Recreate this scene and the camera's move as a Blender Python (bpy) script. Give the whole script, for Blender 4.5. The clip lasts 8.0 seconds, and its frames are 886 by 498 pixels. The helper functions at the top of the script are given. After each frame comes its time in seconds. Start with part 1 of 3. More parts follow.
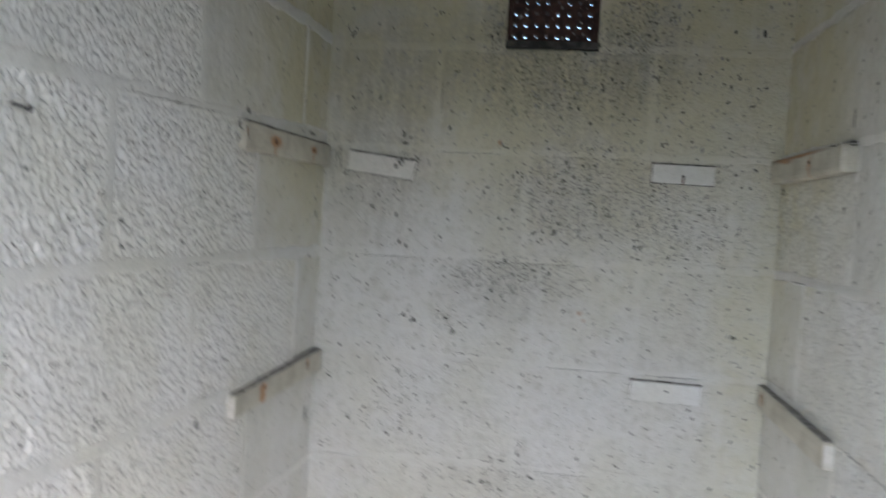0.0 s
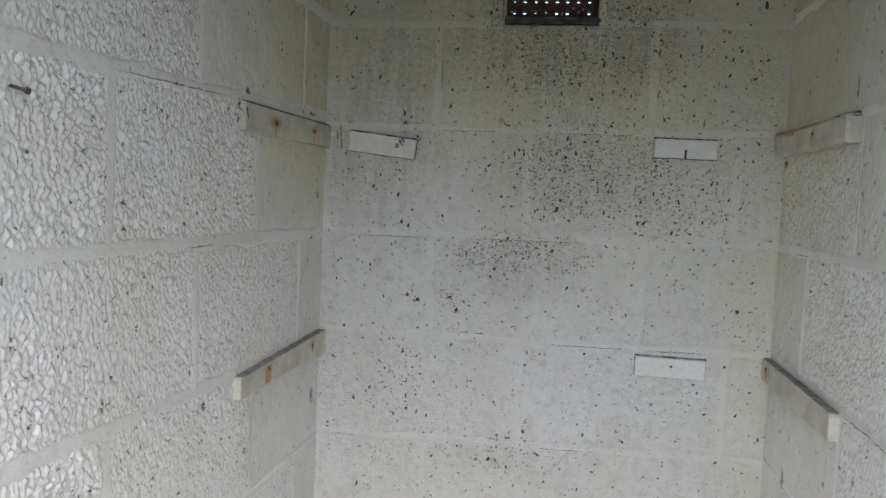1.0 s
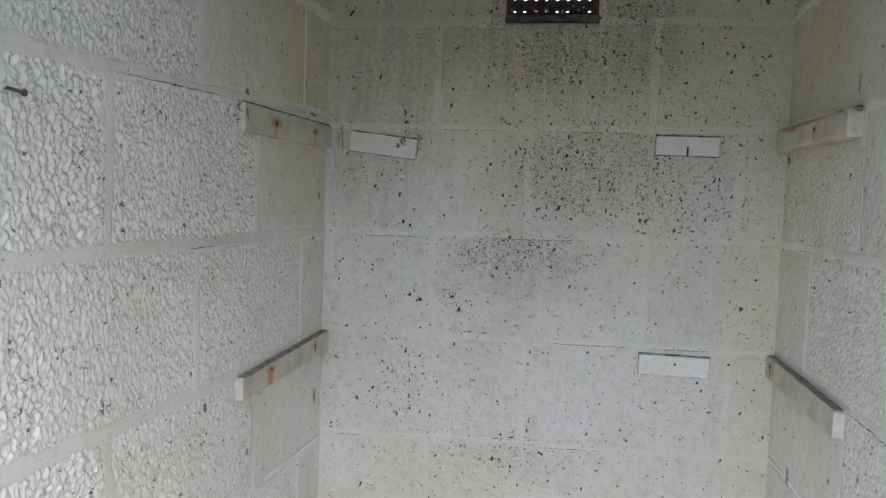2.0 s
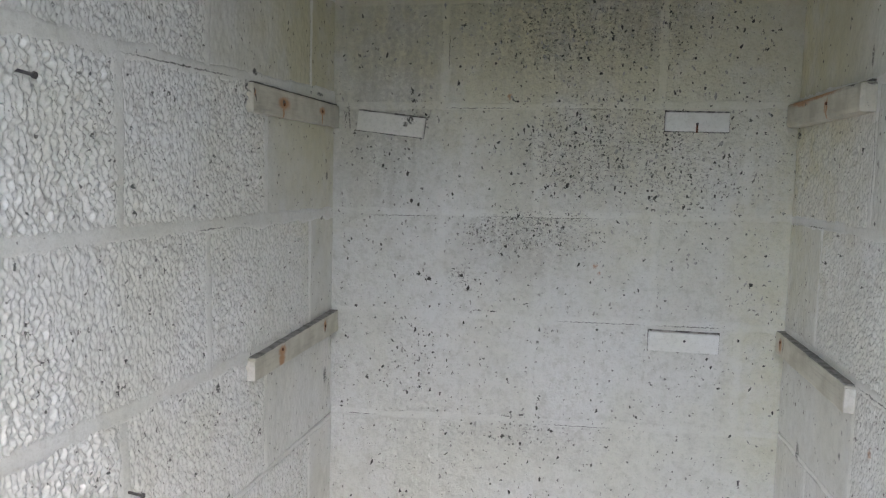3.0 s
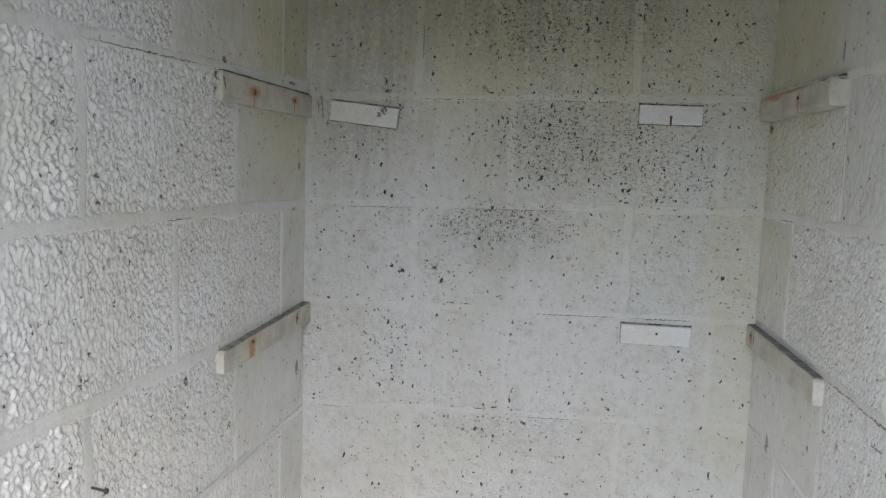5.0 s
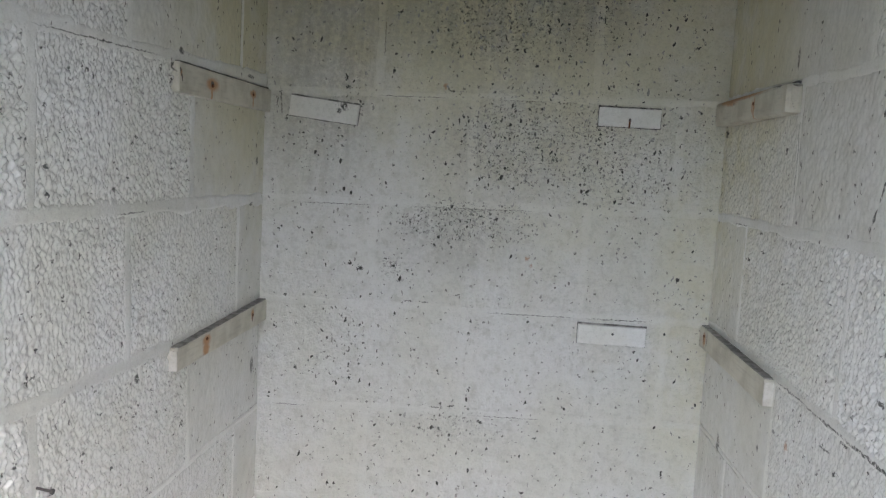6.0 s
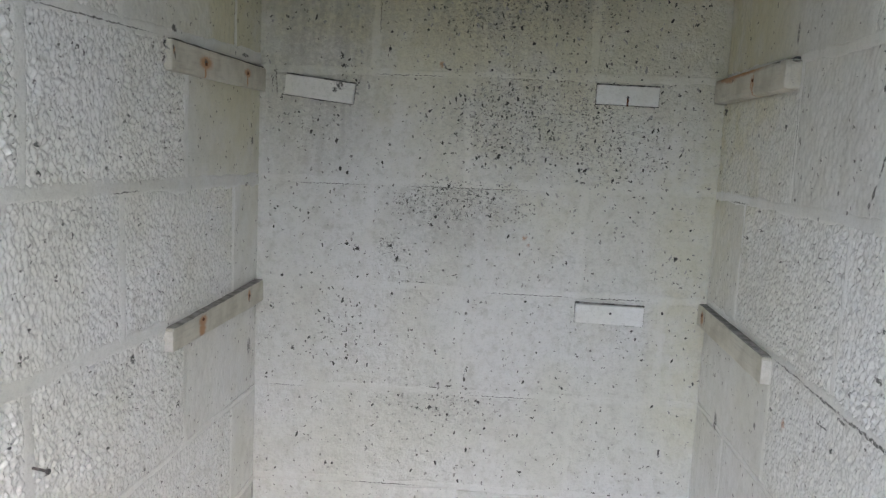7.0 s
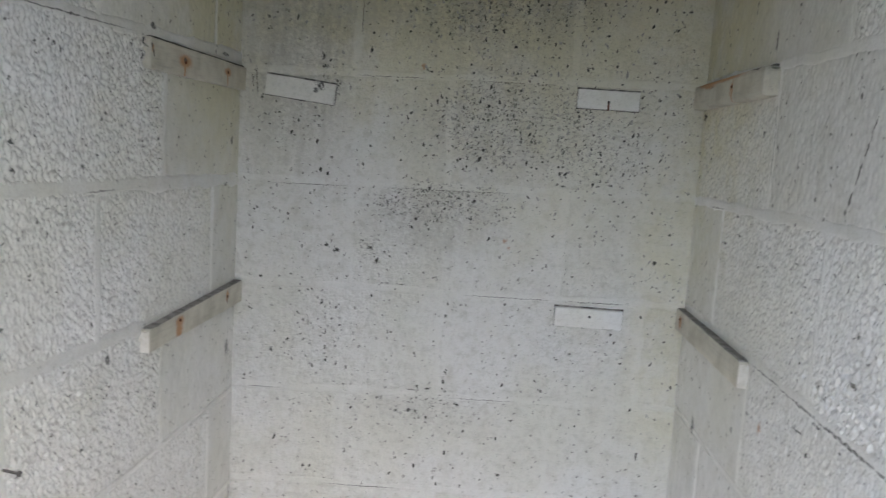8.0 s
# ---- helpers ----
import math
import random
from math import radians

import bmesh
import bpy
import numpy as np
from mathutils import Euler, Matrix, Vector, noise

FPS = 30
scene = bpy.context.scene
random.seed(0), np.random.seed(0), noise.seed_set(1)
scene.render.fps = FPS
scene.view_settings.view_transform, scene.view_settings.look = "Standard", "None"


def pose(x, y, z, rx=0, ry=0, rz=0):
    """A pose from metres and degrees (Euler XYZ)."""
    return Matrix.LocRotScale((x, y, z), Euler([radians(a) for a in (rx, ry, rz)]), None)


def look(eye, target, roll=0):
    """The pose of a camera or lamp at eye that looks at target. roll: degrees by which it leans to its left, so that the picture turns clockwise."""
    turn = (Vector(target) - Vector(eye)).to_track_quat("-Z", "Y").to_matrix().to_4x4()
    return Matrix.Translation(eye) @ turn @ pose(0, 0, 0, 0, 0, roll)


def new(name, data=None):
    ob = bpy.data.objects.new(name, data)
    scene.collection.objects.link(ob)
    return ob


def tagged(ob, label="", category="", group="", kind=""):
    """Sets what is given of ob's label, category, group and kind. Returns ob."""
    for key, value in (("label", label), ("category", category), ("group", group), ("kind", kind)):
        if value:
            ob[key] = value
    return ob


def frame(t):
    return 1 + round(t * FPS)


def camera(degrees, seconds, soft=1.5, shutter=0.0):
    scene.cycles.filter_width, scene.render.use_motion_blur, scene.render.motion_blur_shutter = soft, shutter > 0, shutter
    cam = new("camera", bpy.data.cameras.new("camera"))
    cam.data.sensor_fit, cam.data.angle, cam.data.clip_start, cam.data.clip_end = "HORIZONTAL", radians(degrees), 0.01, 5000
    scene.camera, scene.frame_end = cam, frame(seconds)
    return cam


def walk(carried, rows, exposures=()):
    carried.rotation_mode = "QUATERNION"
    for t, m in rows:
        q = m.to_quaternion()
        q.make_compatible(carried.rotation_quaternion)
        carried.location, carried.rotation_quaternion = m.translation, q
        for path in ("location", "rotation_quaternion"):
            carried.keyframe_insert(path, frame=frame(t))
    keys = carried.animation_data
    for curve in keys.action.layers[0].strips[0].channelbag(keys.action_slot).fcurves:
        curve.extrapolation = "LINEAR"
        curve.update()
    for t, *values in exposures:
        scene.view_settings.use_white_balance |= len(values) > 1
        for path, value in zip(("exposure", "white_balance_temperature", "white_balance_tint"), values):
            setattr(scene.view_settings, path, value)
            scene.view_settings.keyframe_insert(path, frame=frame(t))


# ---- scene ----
cam = camera(58.4, 8.0, soft=1.25, shutter=0.9)
PATH = [
    (0, (0.547, -1.726, 1.445), (0.242, 0.248, 1.346), 3.5),
    (0.1, (0.546, -1.726, 1.444), (0.262, 0.25, 1.331), 4.2),
    (0.2, (0.545, -1.726, 1.443), (0.243, 0.248, 1.332), 4.2),
    (0.3, (0.545, -1.726, 1.443), (0.237, 0.247, 1.335), 4.1),
    (0.5, (0.543, -1.726, 1.441), (0.236, 0.246, 1.312), 3.4),
    (1, (0.546, -1.724, 1.439), (0.238, 0.247, 1.294), 2.5),
    (1.2, (0.553, -1.716, 1.442), (0.221, 0.251, 1.304), 2.4),
    (2.3, (0.553, -1.721, 1.436), (0.234, 0.248, 1.289), 1.9),
    (2.5, (0.548, -1.721, 1.438), (0.219, 0.246, 1.29), 1.9),
    (2.7, (0.546, -1.721, 1.438), (0.211, 0.246, 1.291), 1.2),
    (3, (0.544, -1.72, 1.437), (0.213, 0.243, 1.239), 1.4),
    (3.5, (0.555, -1.717, 1.44), (0.246, 0.249, 1.244), 0.6),
    (4, (0.554, -1.706, 1.437), (0.284, 0.264, 1.224), 1.2),
    (4.2, (0.553, -1.706, 1.437), (0.292, 0.265, 1.224), 1.2),
    (5.3, (0.55, -1.709, 1.438), (0.275, 0.259, 1.219), 2.0),
    (5.4, (0.55, -1.709, 1.44), (0.29, 0.263, 1.229), 2.1),
    (5.5, (0.55, -1.709, 1.441), (0.342, 0.268, 1.224), 2.7),
    (5.6, (0.549, -1.708, 1.44), (0.36, 0.269, 1.207), 3.1),
    (6, (0.547, -1.703, 1.437), (0.38, 0.278, 1.219), 3.0),
    (6.5, (0.548, -1.705, 1.438), (0.362, 0.276, 1.234), 3.1),
    (7, (0.55, -1.696, 1.431), (0.389, 0.28, 1.169), 2.8),
    (7.5, (0.554, -1.695, 1.433), (0.388, 0.281, 1.172), 2.2),
    (8, (0.551, -1.693, 1.431), (0.438, 0.287, 1.177), 3.5),
]
walk(cam, [(t, look(eye, target, roll)) for t, eye, target, roll in PATH])

# ---- daylight: overcast sky through the open doorway behind the camera ----
world = bpy.data.worlds.new("overcast_sky")
scene.world = world
world.use_nodes = True
wt = world.node_tree
sky = wt.nodes.new("ShaderNodeTexSky")
sky.sky_type = "NISHITA"
sky.sun_disc = False
sky.sun_elevation = radians(48)
sky.sun_rotation = radians(160)
sky.dust_density = 3.0
sky.ozone_density = 1.0
pale = wt.nodes.new("ShaderNodeHueSaturation")
pale.inputs["Saturation"].default_value = 1.12
wt.links.new(sky.outputs[0], pale.inputs["Color"])
wt.links.new(pale.outputs[0], wt.nodes["Background"].inputs[0])
wt.nodes["Background"].inputs[1].default_value = 0.24
sun_data = bpy.data.lights.new("overcast_sun", "SUN")
sun_data.energy = 0.4
sun_data.angle = radians(45)
sun_data.color = (1.0, 1.0, 0.99)
sun = new("overcast_sun", sun_data)
sun.matrix_world = look((-2.0, -6.0, 5.0), (0.42, 0.0, 1.0))
scene.view_settings.exposure = 2.04

# ---- plan, in metres: back wall at y = 0, side walls at x = 0 and x = WIDE ----
WIDE = 0.978
DEEP = 1.95          # length of the side walls
COURSE = 0.225
ROWS = 10
HIGH = COURSE * ROWS
THICK = 0.10
VENT = (0.392, 0.584, 1.806, 2.012)   # x0, x1, z0, z1 of the opening in the back wall

rng = random.Random(11)

# ---- numeric noise for real relief ----


def lattice(ix, iy, s):
    n = (ix * 374761393 + iy * 668265263 + s * 1274126177) & 0x7FFFFFFF
    n = ((n ^ (n >> 13)) * 1103515245 + 12345) & 0x7FFFFFFF
    n = ((n ^ (n >> 15)) * 668265263) & 0x7FFFFFFF
    return ((n >> 8) & 0xFFFF) / 65535.0


def value_noise(u, v, s=0):
    iu, iv = np.floor(u).astype(np.int64), np.floor(v).astype(np.int64)
    fu, fv = u - iu, v - iv
    fu, fv = fu * fu * (3 - 2 * fu), fv * fv * (3 - 2 * fv)
    a, b = lattice(iu, iv, s), lattice(iu + 1, iv, s)
    c, d = lattice(iu, iv + 1, s), lattice(iu + 1, iv + 1, s)
    return (a + (b - a) * fu) * (1 - fv) + (c + (d - c) * fu) * fv


def pebbles(u, v, s=0):
    """Rounded lumps of uneven height, one to a cell."""
    iu, iv = np.floor(u).astype(np.int64), np.floor(v).astype(np.int64)
    best = np.zeros(u.shape)
    for du in (-1, 0, 1):
        for dv in (-1, 0, 1):
            cu, cv = iu + du, iv + dv
            px, py = cu + lattice(cu, cv, s), cv + lattice(cu, cv, s + 7)
            size = 0.46 + 0.44 * lattice(cu, cv, s + 13)
            dist = np.hypot(u - px, v - py) / size
            best = np.maximum(best, (0.45 + 0.55 * lattice(cu, cv, s + 29)) * np.clip(1 - dist * dist, 0, 1))
    return best


# ---- node helpers ----


def material(name):
    m = bpy.data.materials.new(name)
    m.use_nodes = True
    return m, m.node_tree, m.node_tree.nodes["Principled BSDF"]


def link(nt, a, b):
    nt.links.new(a, b)


def math_node(nt, op, a, b=None, clamp=False):
    n = nt.nodes.new("ShaderNodeMath")
    n.operation, n.use_clamp = op, clamp
    for i, x in enumerate((a, b)):
        if x is None:
            continue
        if isinstance(x, (int, float)):
            n.inputs[i].default_value = x
        else:
            link(nt, x, n.inputs[i])
    return n.outputs[0]


def ramp(nt, x, lo, hi, a=0.0, b=1.0):
    n = nt.nodes.new("ShaderNodeMapRange")
    n.interpolation_type = "SMOOTHSTEP"
    link(nt, x, n.inputs[0])
    for i, w in enumerate((lo, hi, a, b)):
        n.inputs[i + 1].default_value = w
    return n.outputs[0]


def mix(nt, f, a, b):
    n = nt.nodes.new("ShaderNodeMix")
    n.data_type = "RGBA"
    for i, x in ((0, f), (6, a), (7, b)):
        if isinstance(x, (int, float)):
            n.inputs[i].default_value = x
        elif isinstance(x, tuple):
            n.inputs[i].default_value = (*x, 1)
        else:
            link(nt, x, n.inputs[i])
    return n.outputs[2]


def noise_node(nt, vec, scale, detail=3.0, rough=0.55):
    n = nt.nodes.new("ShaderNodeTexNoise")
    link(nt, vec, n.inputs["Vector"])
    n.inputs["Scale"].default_value, n.inputs["Detail"].default_value = scale, detail
    n.inputs["Roughness"].default_value = rough
    return n


def vec_op(nt, op, a, b):
    n = nt.nodes.new("ShaderNodeVectorMath")
    n.operation = op
    for i, x in enumerate((a, b)):
        if isinstance(x, tuple):
            n.inputs[i].default_value = x
        else:
            link(nt, x, n.inputs[i])
    return n.outputs[0]


def mapped(nt, vec, loc=(0, 0, 0), rot=(0, 0, 0), size=(1, 1, 1)):
    n = nt.nodes.new("ShaderNodeMapping")
    n.vector_type = "TEXTURE"
    link(nt, vec, n.inputs[0])
    n.inputs[1].default_value, n.inputs[2].default_value, n.inputs[3].default_value = loc, rot, size
    return n.outputs[0]


def nearest_mark(nt, vec, marks, plane):
    """Smallest of the marks' own distances: below 1 inside an ellipse. A mark: u, v, half width, half height, turn in degrees."""
    least = None
    for u, v, ru, rv, turn in marks:
        if plane == "back":
            p = mapped(nt, vec, (u, 0, v), (0, radians(-turn), 0), (ru, 9.0, rv))
        else:
            p = mapped(nt, vec, (0, u, v), (radians(turn), 0, 0), (9.0, ru, rv))
        n = nt.nodes.new("ShaderNodeVectorMath")
        n.operation = "LENGTH"
        link(nt, p, n.inputs[0])
        d = n.outputs["Value"]
        least = d if least is None else math_node(nt, "MINIMUM", least, d)
    return least


def specks(nt, vec, plane, scale, stretch, density, radius):
    """Scattered mould dots: a cell holds one where its own chance lies under the density."""
    sep = nt.nodes.new("ShaderNodeSeparateXYZ")
    link(nt, vec, sep.inputs[0])
    flat = nt.nodes.new("ShaderNodeCombineXYZ")
    link(nt, sep.outputs[0 if plane == "back" else 1], flat.inputs[0])
    link(nt, math_node(nt, "DIVIDE", sep.outputs[2], stretch), flat.inputs[1])
    n = nt.nodes.new("ShaderNodeTexVoronoi")
    n.voronoi_dimensions = "2D"
    link(nt, flat.outputs[0], n.inputs["Vector"])
    n.inputs["Scale"].default_value = scale
    sep = nt.nodes.new("ShaderNodeSeparateColor")
    link(nt, n.outputs["Color"], sep.inputs[0])
    r = math_node(nt, "MULTIPLY", math_node(nt, "ADD", math_node(nt, "MULTIPLY", sep.outputs[1], 0.75), 0.45), radius)
    inside = ramp(nt, math_node(nt, "DIVIDE", n.outputs["Distance"], r), 0.65, 1.05, 1.0, 0.0)
    here = math_node(nt, "LESS_THAN", sep.outputs[0], density)
    return math_node(nt, "MULTIPLY", inside, here)


def wall_paint(name, plane, gloss, marks, clusters, base_density, grime=None, tint=(0.743, 0.745, 0.728), rust=(), grit=0.8, yellow_shade=(), wave=1.0, blotch=0.48, coat=0.0):
    """Old white masonry paint: yellowed patches, grain, mould dots in clusters and single dark scars, with warm shade
    put into the colour.
    """
    m, nt, bsdf = material(name)
    geo = nt.nodes.new("ShaderNodeNewGeometry")
    info = nt.nodes.new("ShaderNodeObjectInfo")
    pos = geo.outputs["Position"]
    wob = noise_node(nt, pos, 130.0, 2.0)
    shift = vec_op(nt, "MULTIPLY", vec_op(nt, "SUBTRACT", wob.outputs["Color"], (0.5, 0.5, 0.5)), (0.013, 0.013, 0.013))
    bent = vec_op(nt, "ADD", pos, shift)
    nib = noise_node(nt, pos, 430.0, 2.0)
    bent = vec_op(nt, "ADD", bent, vec_op(nt, "MULTIPLY", vec_op(nt, "SUBTRACT", nib.outputs["Color"], (0.5, 0.5, 0.5)), (0.006, 0.006, 0.006)))
    big = noise_node(nt, pos, 3.2, 4.0).outputs[0]
    mid = noise_node(nt, pos, 17.0, 4.0, 0.6).outputs[0]
    fine = noise_node(nt, pos, 210.0, 3.0, 0.6).outputs[0]
    col = mix(nt, ramp(nt, big, 0.40, 0.66), tint, (tint[0] * 0.93, tint[1] * 0.925, tint[2] * 0.86))
    col = mix(nt, ramp(nt, mid, 0.48, 0.75, 0.0, 0.5), col, (tint[0] * 0.80, tint[1] * 0.79, tint[2] * 0.74))
    mottle = noise_node(nt, bent, 48.0, 5.0, 0.68).outputs[0]
    col = mix(nt, ramp(nt, mottle, 0.46, 0.70, 0.0, blotch), col, (0.42, 0.42, 0.375))
    col = mix(nt, ramp(nt, fine, 0.52, 0.75, 0.0, 0.35), col, (tint[0] * 0.62, tint[1] * 0.61, tint[2] * 0.57))
    col = mix(nt, math_node(nt, "MULTIPLY", info.outputs["Random"], 0.10), col, (0.60, 0.60, 0.56))
    density = math_node(nt, "MULTIPLY", ramp(nt, mid, 0.35, 0.7, 0.4, 1.6), base_density)
    if clusters:
        for cu, cv, ru, rv, add in clusters:
            d = nearest_mark(nt, bent, [(cu, cv, ru, rv, 0)], plane)
            density = math_node(nt, "ADD", density, ramp(nt, d, 0.2, 1.1, add, 0.0))
    # yellowing plus the warm, dim light of upper walls and corners, painted in
    for cu, cv, ru, rv, add in yellow_shade:
        d = nearest_mark(nt, bent, [(cu, cv, ru, rv, 0)], plane)
        f = math_node(nt, "MULTIPLY", ramp(nt, d, 0.3, 1.1, add, 0.0), ramp(nt, math_node(nt, "ADD", big, mid), 0.75, 1.15, 0.45, 1.0))
        col = mix(nt, f, col, (0.63, 0.60, 0.40))
    if grime:
        for cu, cv, ru, rv, add in grime:
            d = nearest_mark(nt, bent, [(cu, cv, ru, rv, 0)], plane)
            runs = noise_node(nt, mapped(nt, pos, size=(1, 1, 9.0)), 40.0, 3.0, 0.6).outputs[0]
            blot = noise_node(nt, bent, 95.0, 5.0, 0.75).outputs[0]
            f = math_node(nt, "MULTIPLY", ramp(nt, d, 0.25, 1.15, add, 0.0), ramp(nt, math_node(nt, "ADD", math_node(nt, "MULTIPLY", runs, 0.55), blot), 0.58, 0.90))
            col = mix(nt, f, col, (0.20, 0.195, 0.18))
    worm = noise_node(nt, mapped(nt, bent, size=(1.7, 1.2, 0.8)), 165.0, 4.0, 0.7).outputs[0]
    pit = math_node(nt, "MULTIPLY", ramp(nt, worm, 0.53, 0.63), ramp(nt, density, 0.05, 0.5, 0.12, 0.75))
    col = mix(nt, pit, col, (0.16, 0.16, 0.145))
    dots = specks(nt, bent, plane, 70.0, 1.3, math_node(nt, "MULTIPLY", density, 0.15 if plane == "back" else 0.5), 0.20)
    dust = specks(nt, bent, plane, 128.0, 1.2, density, 0.26)
    col = mix(nt, math_node(nt, "MULTIPLY", dust, 0.85), col, (0.07, 0.07, 0.062))
    col = mix(nt, math_node(nt, "MULTIPLY", dots, 0.92), col, (0.05, 0.05, 0.045))
    if marks:
        d = nearest_mark(nt, vec_op(nt, "ADD", pos, vec_op(nt, "MULTIPLY", shift, (0.5, 0.5, 0.5))), marks, plane)
        broken = ramp(nt, noise_node(nt, pos, 240.0, 3.0, 0.7).outputs[0], 0.40, 0.50)
        col = mix(nt, math_node(nt, "MULTIPLY", ramp(nt, d, 0.55, 1.05, 0.92, 0.0), broken), col, (0.035, 0.034, 0.030))
    if rust:
        d = nearest_mark(nt, bent, rust, plane)
        col = mix(nt, ramp(nt, d, 0.3, 1.1, 0.7, 0.0), col, (0.36, 0.15, 0.05))
    bsdf.inputs["Coat Weight"].default_value, bsdf.inputs["Coat Roughness"].default_value = coat, 0.16
    link(nt, col, bsdf.inputs["Base Color"])
    link(nt, ramp(nt, mid, 0.3, 0.7, gloss - 0.05, gloss + 0.14), bsdf.inputs["Roughness"])
    b1 = nt.nodes.new("ShaderNodeBump")
    b1.inputs["Strength"].default_value, b1.inputs["Distance"].default_value = grit, 0.0022
    link(nt, fine, b1.inputs["Height"])
    b2 = nt.nodes.new("ShaderNodeBump")
    b2.inputs["Strength"].default_value, b2.inputs["Distance"].default_value = wave, 0.005
    link(nt, noise_node(nt, pos, 75.0, 4.0, 0.6).outputs[0], b2.inputs["Height"])
    link(nt, b1.outputs[0], b2.inputs["Normal"])
    link(nt, b2.outputs[0], bsdf.inputs["Normal"])
    return m


def plain(name, a, b, scale, rough, bump=0.0006, metal=0.0, spread=(0.42, 0.62), stretch=(1, 1, 1)):
    """Two colours mottled by noise at two scales, with fine relief."""
    m, nt, bsdf = material(name)
    geo = nt.nodes.new("ShaderNodeNewGeometry")
    pos = mapped(nt, geo.outputs["Position"], size=stretch)
    n1, n2 = noise_node(nt, pos, scale, 4.0).outputs[0], noise_node(nt, pos, scale * 9, 4.0, 0.65).outputs[0]
    col = mix(nt, ramp(nt, n1, *spread), a, b)
    col = mix(nt, ramp(nt, n2, 0.5, 0.75, 0.0, 0.45), col, tuple(0.55 * c for c in b))
    link(nt, col, bsdf.inputs["Base Color"])
    bsdf.inputs["Metallic"].default_value = metal
    link(nt, ramp(nt, n1, 0.3, 0.7, rough - 0.08, rough + 0.1), bsdf.inputs["Roughness"])
    bp = nt.nodes.new("ShaderNodeBump")
    bp.inputs["Strength"].default_value, bp.inputs["Distance"].default_value = 0.7, bump
    link(nt, n2, bp.inputs["Height"])
    link(nt, bp.outputs[0], bsdf.inputs["Normal"])
    return m


# dark scars, mould clusters, grimy runs and one painted shading line, each with its own place on its wall
TOP_MARKS = [
    (0.063, 1.769, 0.0038, 0.0043, 0), (0.29, 1.747, 0.0073, 0.0059, 0), (0.269, 1.721, 0.0118, 0.0016, 42), (0.429, 1.749, 0.0066, 0.0029, 0), (0.358, 1.708, 0.0054, 0.0035, 0),
    (0.602, 1.719, 0.0057, 0.0057, 0), (0.632, 1.684, 0.004, 0.0047, 0), (0.648, 1.67, 0.0035, 0.0081, 0), (0.662, 1.654, 0.0035, 0.0058, 0), (0.715, 1.771, 0.0056, 0.0091, 0),
    (0.716, 1.745, 0.0034, 0.0204, 0), (0.717, 1.661, 0.0034, 0.0052, 0), (0.932, 1.734, 0.0054, 0.0044, 0), (0.178, 1.607, 0.0044, 0.0097, 0), (0.182, 1.587, 0.0088, 0.0049, 0),
    (0.28, 1.625, 0.0044, 0.006, 0), (0.407, 1.587, 0.006, 0.0036, 0), (0.769, 1.705, 0.0039, 0.0034, 0), (0.69, 1.613, 0.0051, 0.0035, 0),
]
VENT_COURSE_MARKS = [
    (0.028, 1.552, 0.0032, 0.0211, 0), (0.049, 1.515, 0.0039, 0.0063, 0), (0.199, 1.505, 0.0032, 0.0061, 0), (0.4, 1.433, 0.0055, 0.0043, 0), (0.848, 1.48, 0.0033, 0.0231, 0),
    (0.514, 1.531, 0.0041, 0.0084, 0), (0.532, 1.522, 0.0065, 0.0053, 0), (0.481, 1.516, 0.0036, 0.0071, 0), (0.479, 1.408, 0.0078, 0.006, 0), (0.63, 1.4, 0.0046, 0.0042, 0),
    (0.7, 1.364, 0.0086, 0.003, 0), (0.916, 1.527, 0.005, 0.004, 0), (0.355, 1.337, 0.005, 0.0037, 0), (0.403, 1.335, 0.0049, 0.005, 0), (0.417, 1.34, 0.0073, 0.0068, 0),
    (0.464, 1.327, 0.0085, 0.003, 0), (0.482, 1.325, 0.0066, 0.0043, 0), (0.084, 1.277, 0.0039, 0.0051, 0), (0.583, 1.429, 0.0035, 0.0042, 0),
]
MIDDLE_MARKS = [
    (0.222, 1.196, 0.0089, 0.0083, 0), (0.202, 1.206, 0.0058, 0.0063, 0), (0.241, 1.186, 0.0051, 0.0051, 0), (0.247, 1.14, 0.0032, 0.005, 0), (0.279, 1.221, 0.0057, 0.0044, 0),
    (0.298, 1.206, 0.0076, 0.0062, 0), (0.384, 1.258, 0.0074, 0.005, 0), (0.679, 1.191, 0.0035, 0.0073, 0), (0.713, 1.205, 0.0024, 0.0217, 0), (0.907, 1.214, 0.0056, 0.0048, 0),
    (0.332, 1.131, 0.0176, 0.0015, 0), (0.366, 1.13, 0.0162, 0.0015, 0), (0.44, 1.151, 0.016, 0.0015, 14),
]
